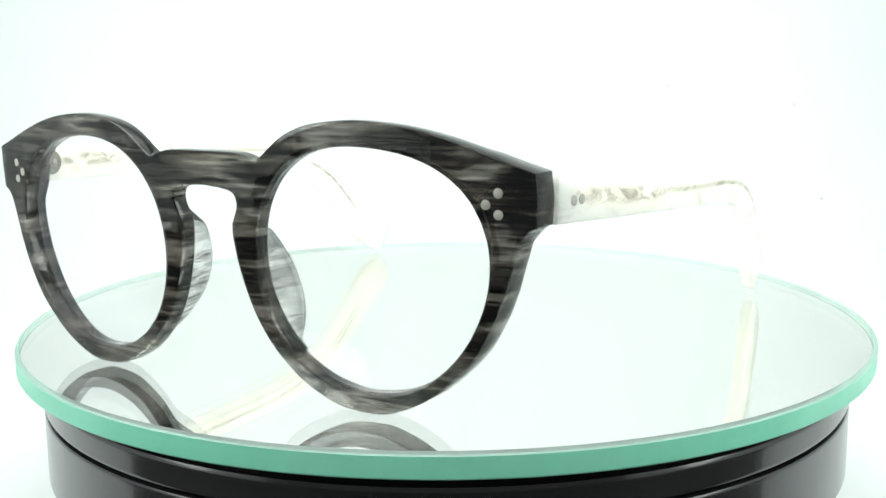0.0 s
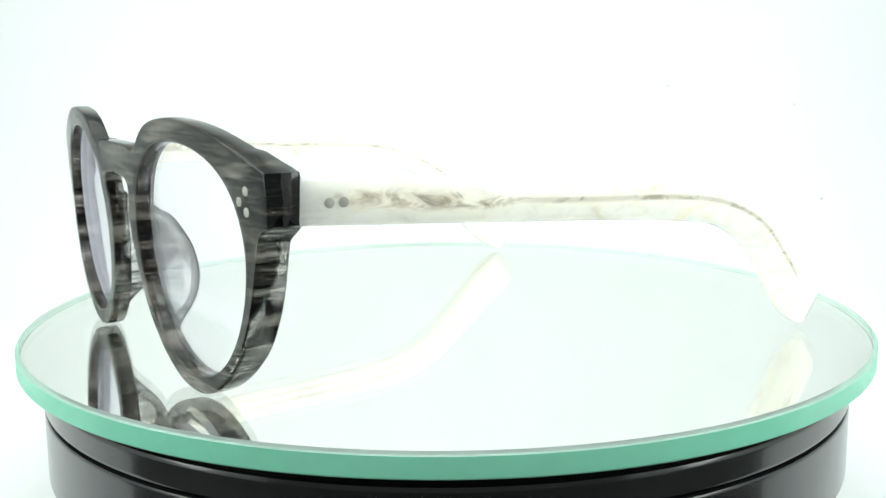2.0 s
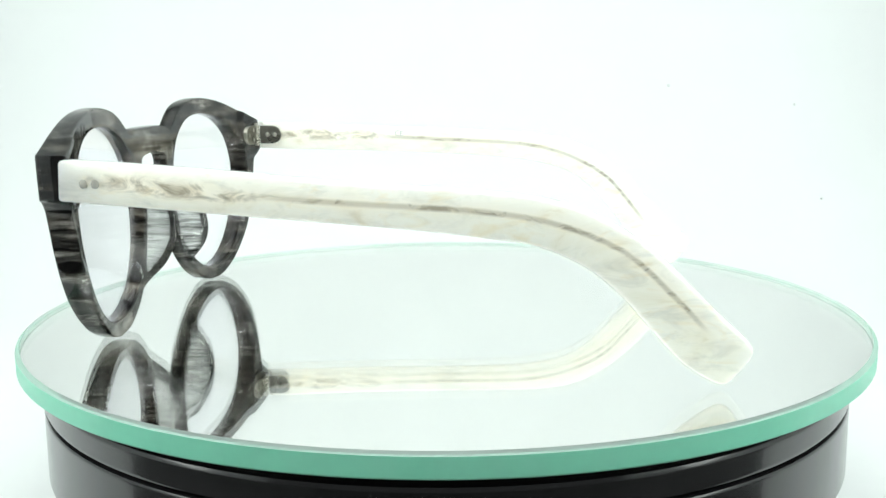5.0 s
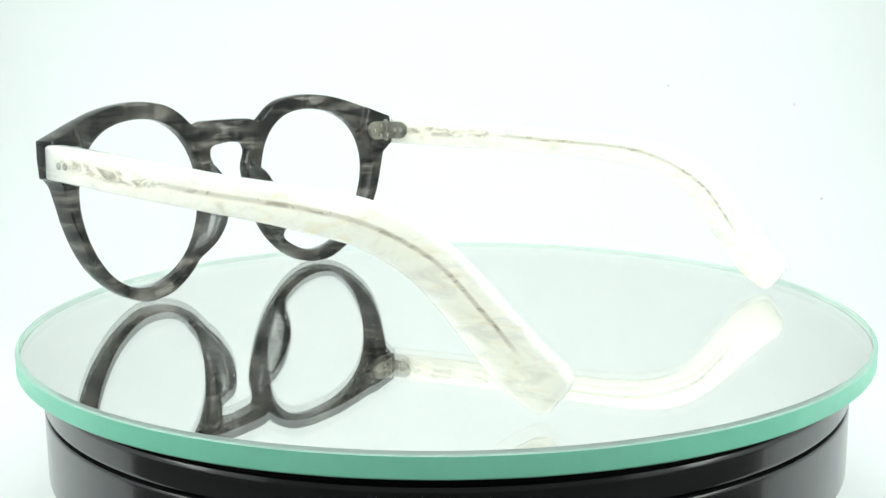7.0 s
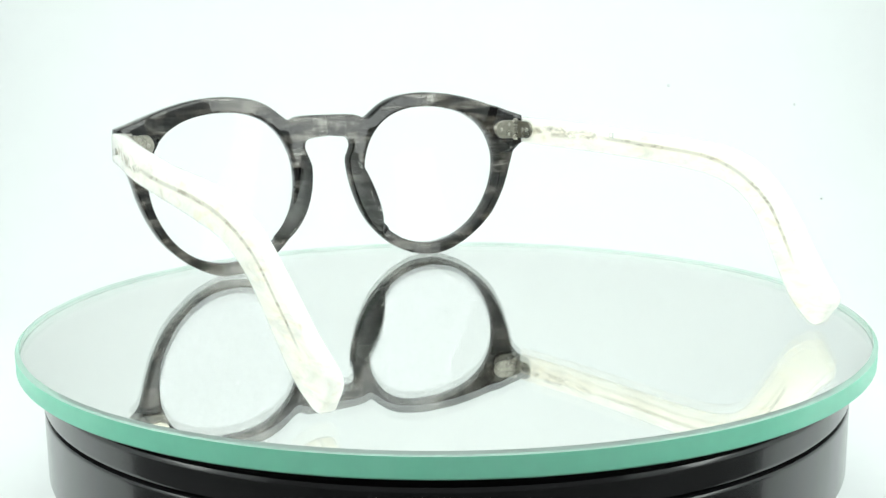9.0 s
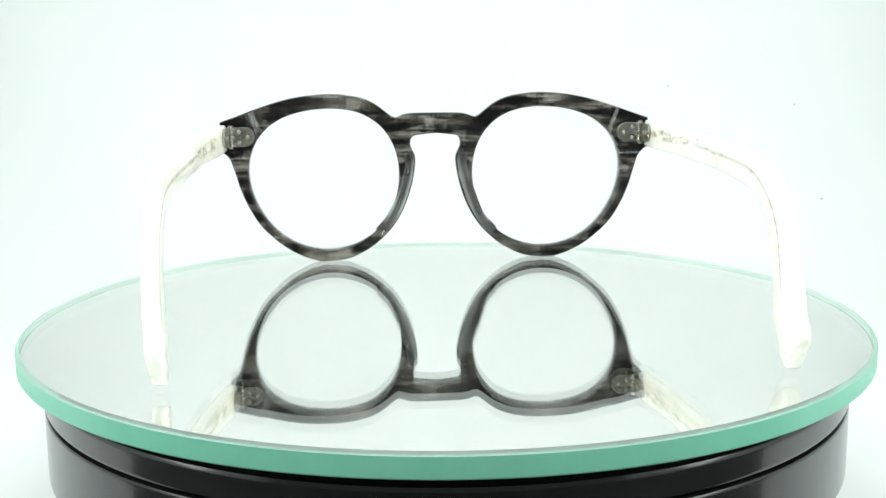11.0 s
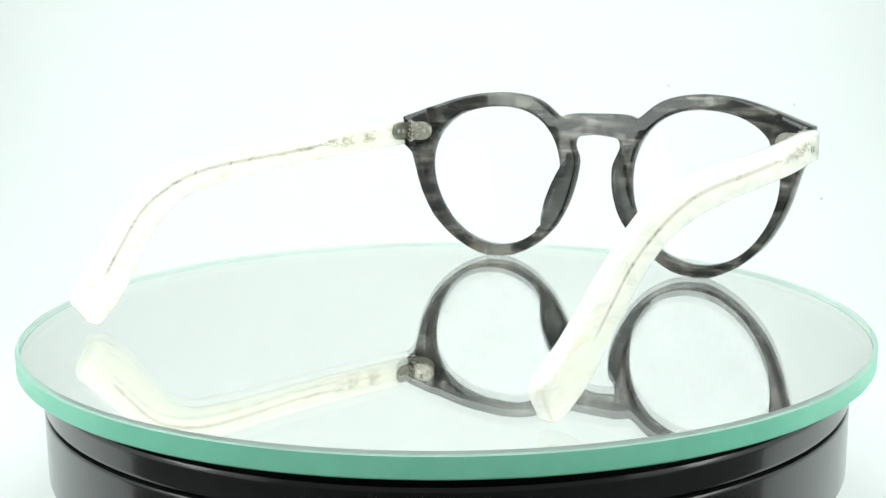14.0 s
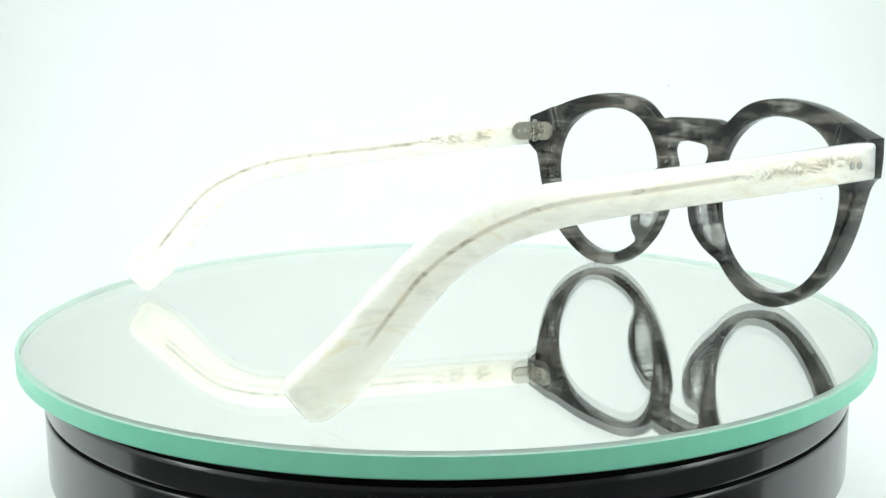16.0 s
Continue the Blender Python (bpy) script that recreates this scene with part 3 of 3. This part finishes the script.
def build_hinge(thing, side):
    hinge = tagged(new("hinge"), "small nickel barrel hinge")
    hinge.parent = thing
    zc = 43.2
    px, py = 67.9, 7.4          # the pin's place
    bx = 67.0
    y0 = front_y(bx, zc) + front_thick(bx, zc)
    x1 = 60.2
    y1 = front_y(x1, zc) + front_thick(x1, zc)
    u = Vector((-side * (bx - x1), y1 - y0, 0)).normalized()
    w = Vector((-u.y * side, abs(u.x), 0)).normalized()
    if w.y < 0:
        w = -w
    bm = bmesh.new()
    at = Vector((side * bx, y0 - 0.25, zc)) * MM
    plate(bm, [(a * MM, b * MM) for a, b in stadium(7.0, 6.3)], at, u, (0, 0, 1), w, 1.25 * MM)
    part("front_leaf", bm, NICKEL, hinge)
    for a, b in ((2.2, 1.75), (2.2, -1.75), (5.0, 0.0)):
        bm = bmesh.new()
        q = at + u * a * MM + Vector((0, 0, b * MM)) + w * 1.1 * MM
        rod(bm, q, q + w * 0.45 * MM, 0.72 * MM, 16, 0.25 * MM)
        part("rivet", bm, RIVET, hinge)
    for i in range(5):
        bm = bmesh.new()
        z = zc - 3.25 + i * 1.31
        rod(bm, (side * px * MM, py * MM, z * MM), (side * px * MM, py * MM, (z + 1.2) * MM), 1.15 * MM, 18)
        # web that ties the barrel to its leaf
        foot = Vector((side * (bx - 0.6), y0 + 0.5, z + 0.6)) * MM if i % 2 == 0 else Vector((side * 68.9, 9.6, z + 0.6)) * MM
        rod(bm, Vector((side * px, py, z + 0.6)) * MM, foot, 0.56 * MM, 8)
        part("barrel", bm, NICKEL, hinge)
    for z in (zc - 3.75, zc + 3.2):
        bm = bmesh.new()
        rod(bm, (side * px * MM, py * MM, z * MM), (side * px * MM, py * MM, (z + 0.55) * MM), 0.75 * MM, 14, 0.2 * MM)
        part("screw_head", bm, RIVET, hinge)
    # leaf on the inner face of the temple
    ya = 8.6
    xa, xb = smooth_x(side, ya) - side * 2.05, smooth_x(side, 16) - side * 1.98
    u2 = Vector((xb - xa, 16 - ya, 0)).normalized()
    w2 = Vector((-side * u2.y, side * u2.x, 0))
    bm = bmesh.new()
    at2 = Vector((xa, ya, zc)) * MM
    plate(bm, [(a * MM, b * MM) for a, b in stadium(7.2, 6.0)], at2, u2, (0, 0, 1), w2, 0.9 * MM)
    part("temple_leaf", bm, NICKEL, hinge)
    for a in (2.6, 5.0):
        bm = bmesh.new()
        q = at2 + u2 * a * MM + w2 * 0.8 * MM
        rod(bm, q, q + w2 * 0.4 * MM, 0.75 * MM, 16, 0.25 * MM)
        part("rivet", bm, RIVET, hinge)


def build_front_pins(front):
    for side in (1, -1):
        for x, z in ((64.3, 44.5), (62.0, 42.4), (64.3, 40.7)):
            bm = bmesh.new()
            y = front_y(x, z)
            w = Vector((side * (front_y(x + 1, z) - front_y(x - 1, z)) / 2, -1, (front_y(x, z + 1) - front_y(x, z - 1)) / 2)).normalized()
            at = Vector((side * x, y, z))
            rod(bm, (at - w * 0.4) * MM, (at + w * 0.06) * MM, 0.90 * MM, 22, 0.02 * MM)
            part("pin", bm, RIVET, front, "round nickel pin")


def build_print(temple, text, side, y, z, size):
    """Small lettering on the inner face of a temple."""
    cu = bpy.data.curves.new("print", "FONT")
    cu.body, cu.size, cu.extrude = text, size * MM, 0.00002
    tmp = bpy.data.objects.new("print", cu)
    me = bpy.data.meshes.new_from_object(tmp)
    bpy.data.objects.remove(tmp)
    me.materials.append(INK)
    ob = new("print", me)
    ob.parent = temple
    x = smooth_x(side, y) - side * 1.86
    slope = math.degrees(math.atan2(-1.4, 20))
    ob.matrix_basis = pose(x * MM, y * MM, z * MM, 0, 0, 0) @ pose(0, 0, 0, 90, 0, 90 if side > 0 else 90) @ pose(0, 0, 0, 0, 180 if side > 0 else 0, slope)
    tagged(ob, "small grey printed letters")


def build_spectacles():
    thing = tagged(new("eyeglasses"), "open eyeglasses, grey striped keyhole front, pearl temples, on mirror disc", "eyeglasses")
    front = build_front(thing)
    build_pads(front)
    build_front_pins(front)
    build_lenses(thing)
    for side in (1, -1):
        temple = build_temple(thing, side)
        build_hinge(thing, side)
        if side < 0:
            build_print(temple, "CE", side, 54.0, 42.7, 2.4)
    return thing


SPECS = build_spectacles()


def build_specks():
    """Grey discs at the backdrop, standing in for dust on the camera sensor."""
    for x, y, z, r in SPECKS:
        bm = bmesh.new()
        ring = [(r * (1 + 0.25 * math.sin(3 * a)) * math.cos(a), r * math.sin(a)) for a in (2 * math.pi * i / 12 for i in range(12))]
        plate(bm, ring, (x, y - 0.0007, z + 0.0003), (1, 0, 0), (0, 0.35, 0.94), (0, -0.94, 0.35), 0.0006)
        tagged(mesh_object("sensor_dust_spot", bm, SENSOR_DUST), "tiny grey disc at the white cloth, standing in for sensor dust", "dust", "specks on the backdrop")


SPECKS = [(0.1402, 0.3877, 0.0513, 0.0010), (0.2183, 0.3301, -0.0127, 0.0007), (0.2161, 0.3796, 0.0392, 0.0007)]
build_specks()


# ---- what turns ----
def motions():
    # seconds and the turn in degrees, about 13.2 degrees a second
    turns = [(0.0, -31.72), (0.5, -38.17), (1.0, -44.70), (1.5, -51.10), (2.0, -57.66), (2.5, -64.10), (3.0, -70.60), (3.5, -77.00), (4.0, -83.55),
             (5.25, -100.13), (6.5, -116.75), (7.0, -123.39), (7.5, -129.88), (8.0, -136.44), (8.5, -143.01), (9.0, -149.59), (10.25, -165.80),
             (11.5, -181.94), (12.0, -188.42), (12.5, -194.84), (13.0, -201.38), (13.5, -207.96), (14.0, -214.63), (14.5, -221.19),
             (15.0, -227.77), (15.5, -234.28), (16.0, -240.89)]
    specs, disc, plat = [], [], []
    for t, turn in turns:
        spin = pose(0, 0, 0, 0, 0, turn)
        specs.append((t, spin @ pose(-0.0042, -0.07944, 0.0)))
        disc.append((t, pose(*MIDDLE) @ spin))
        plat.append((t, spin))
    walk(SPECS, specs)
    walk(DISC, disc)
    walk(PLATTER, plat)


motions()
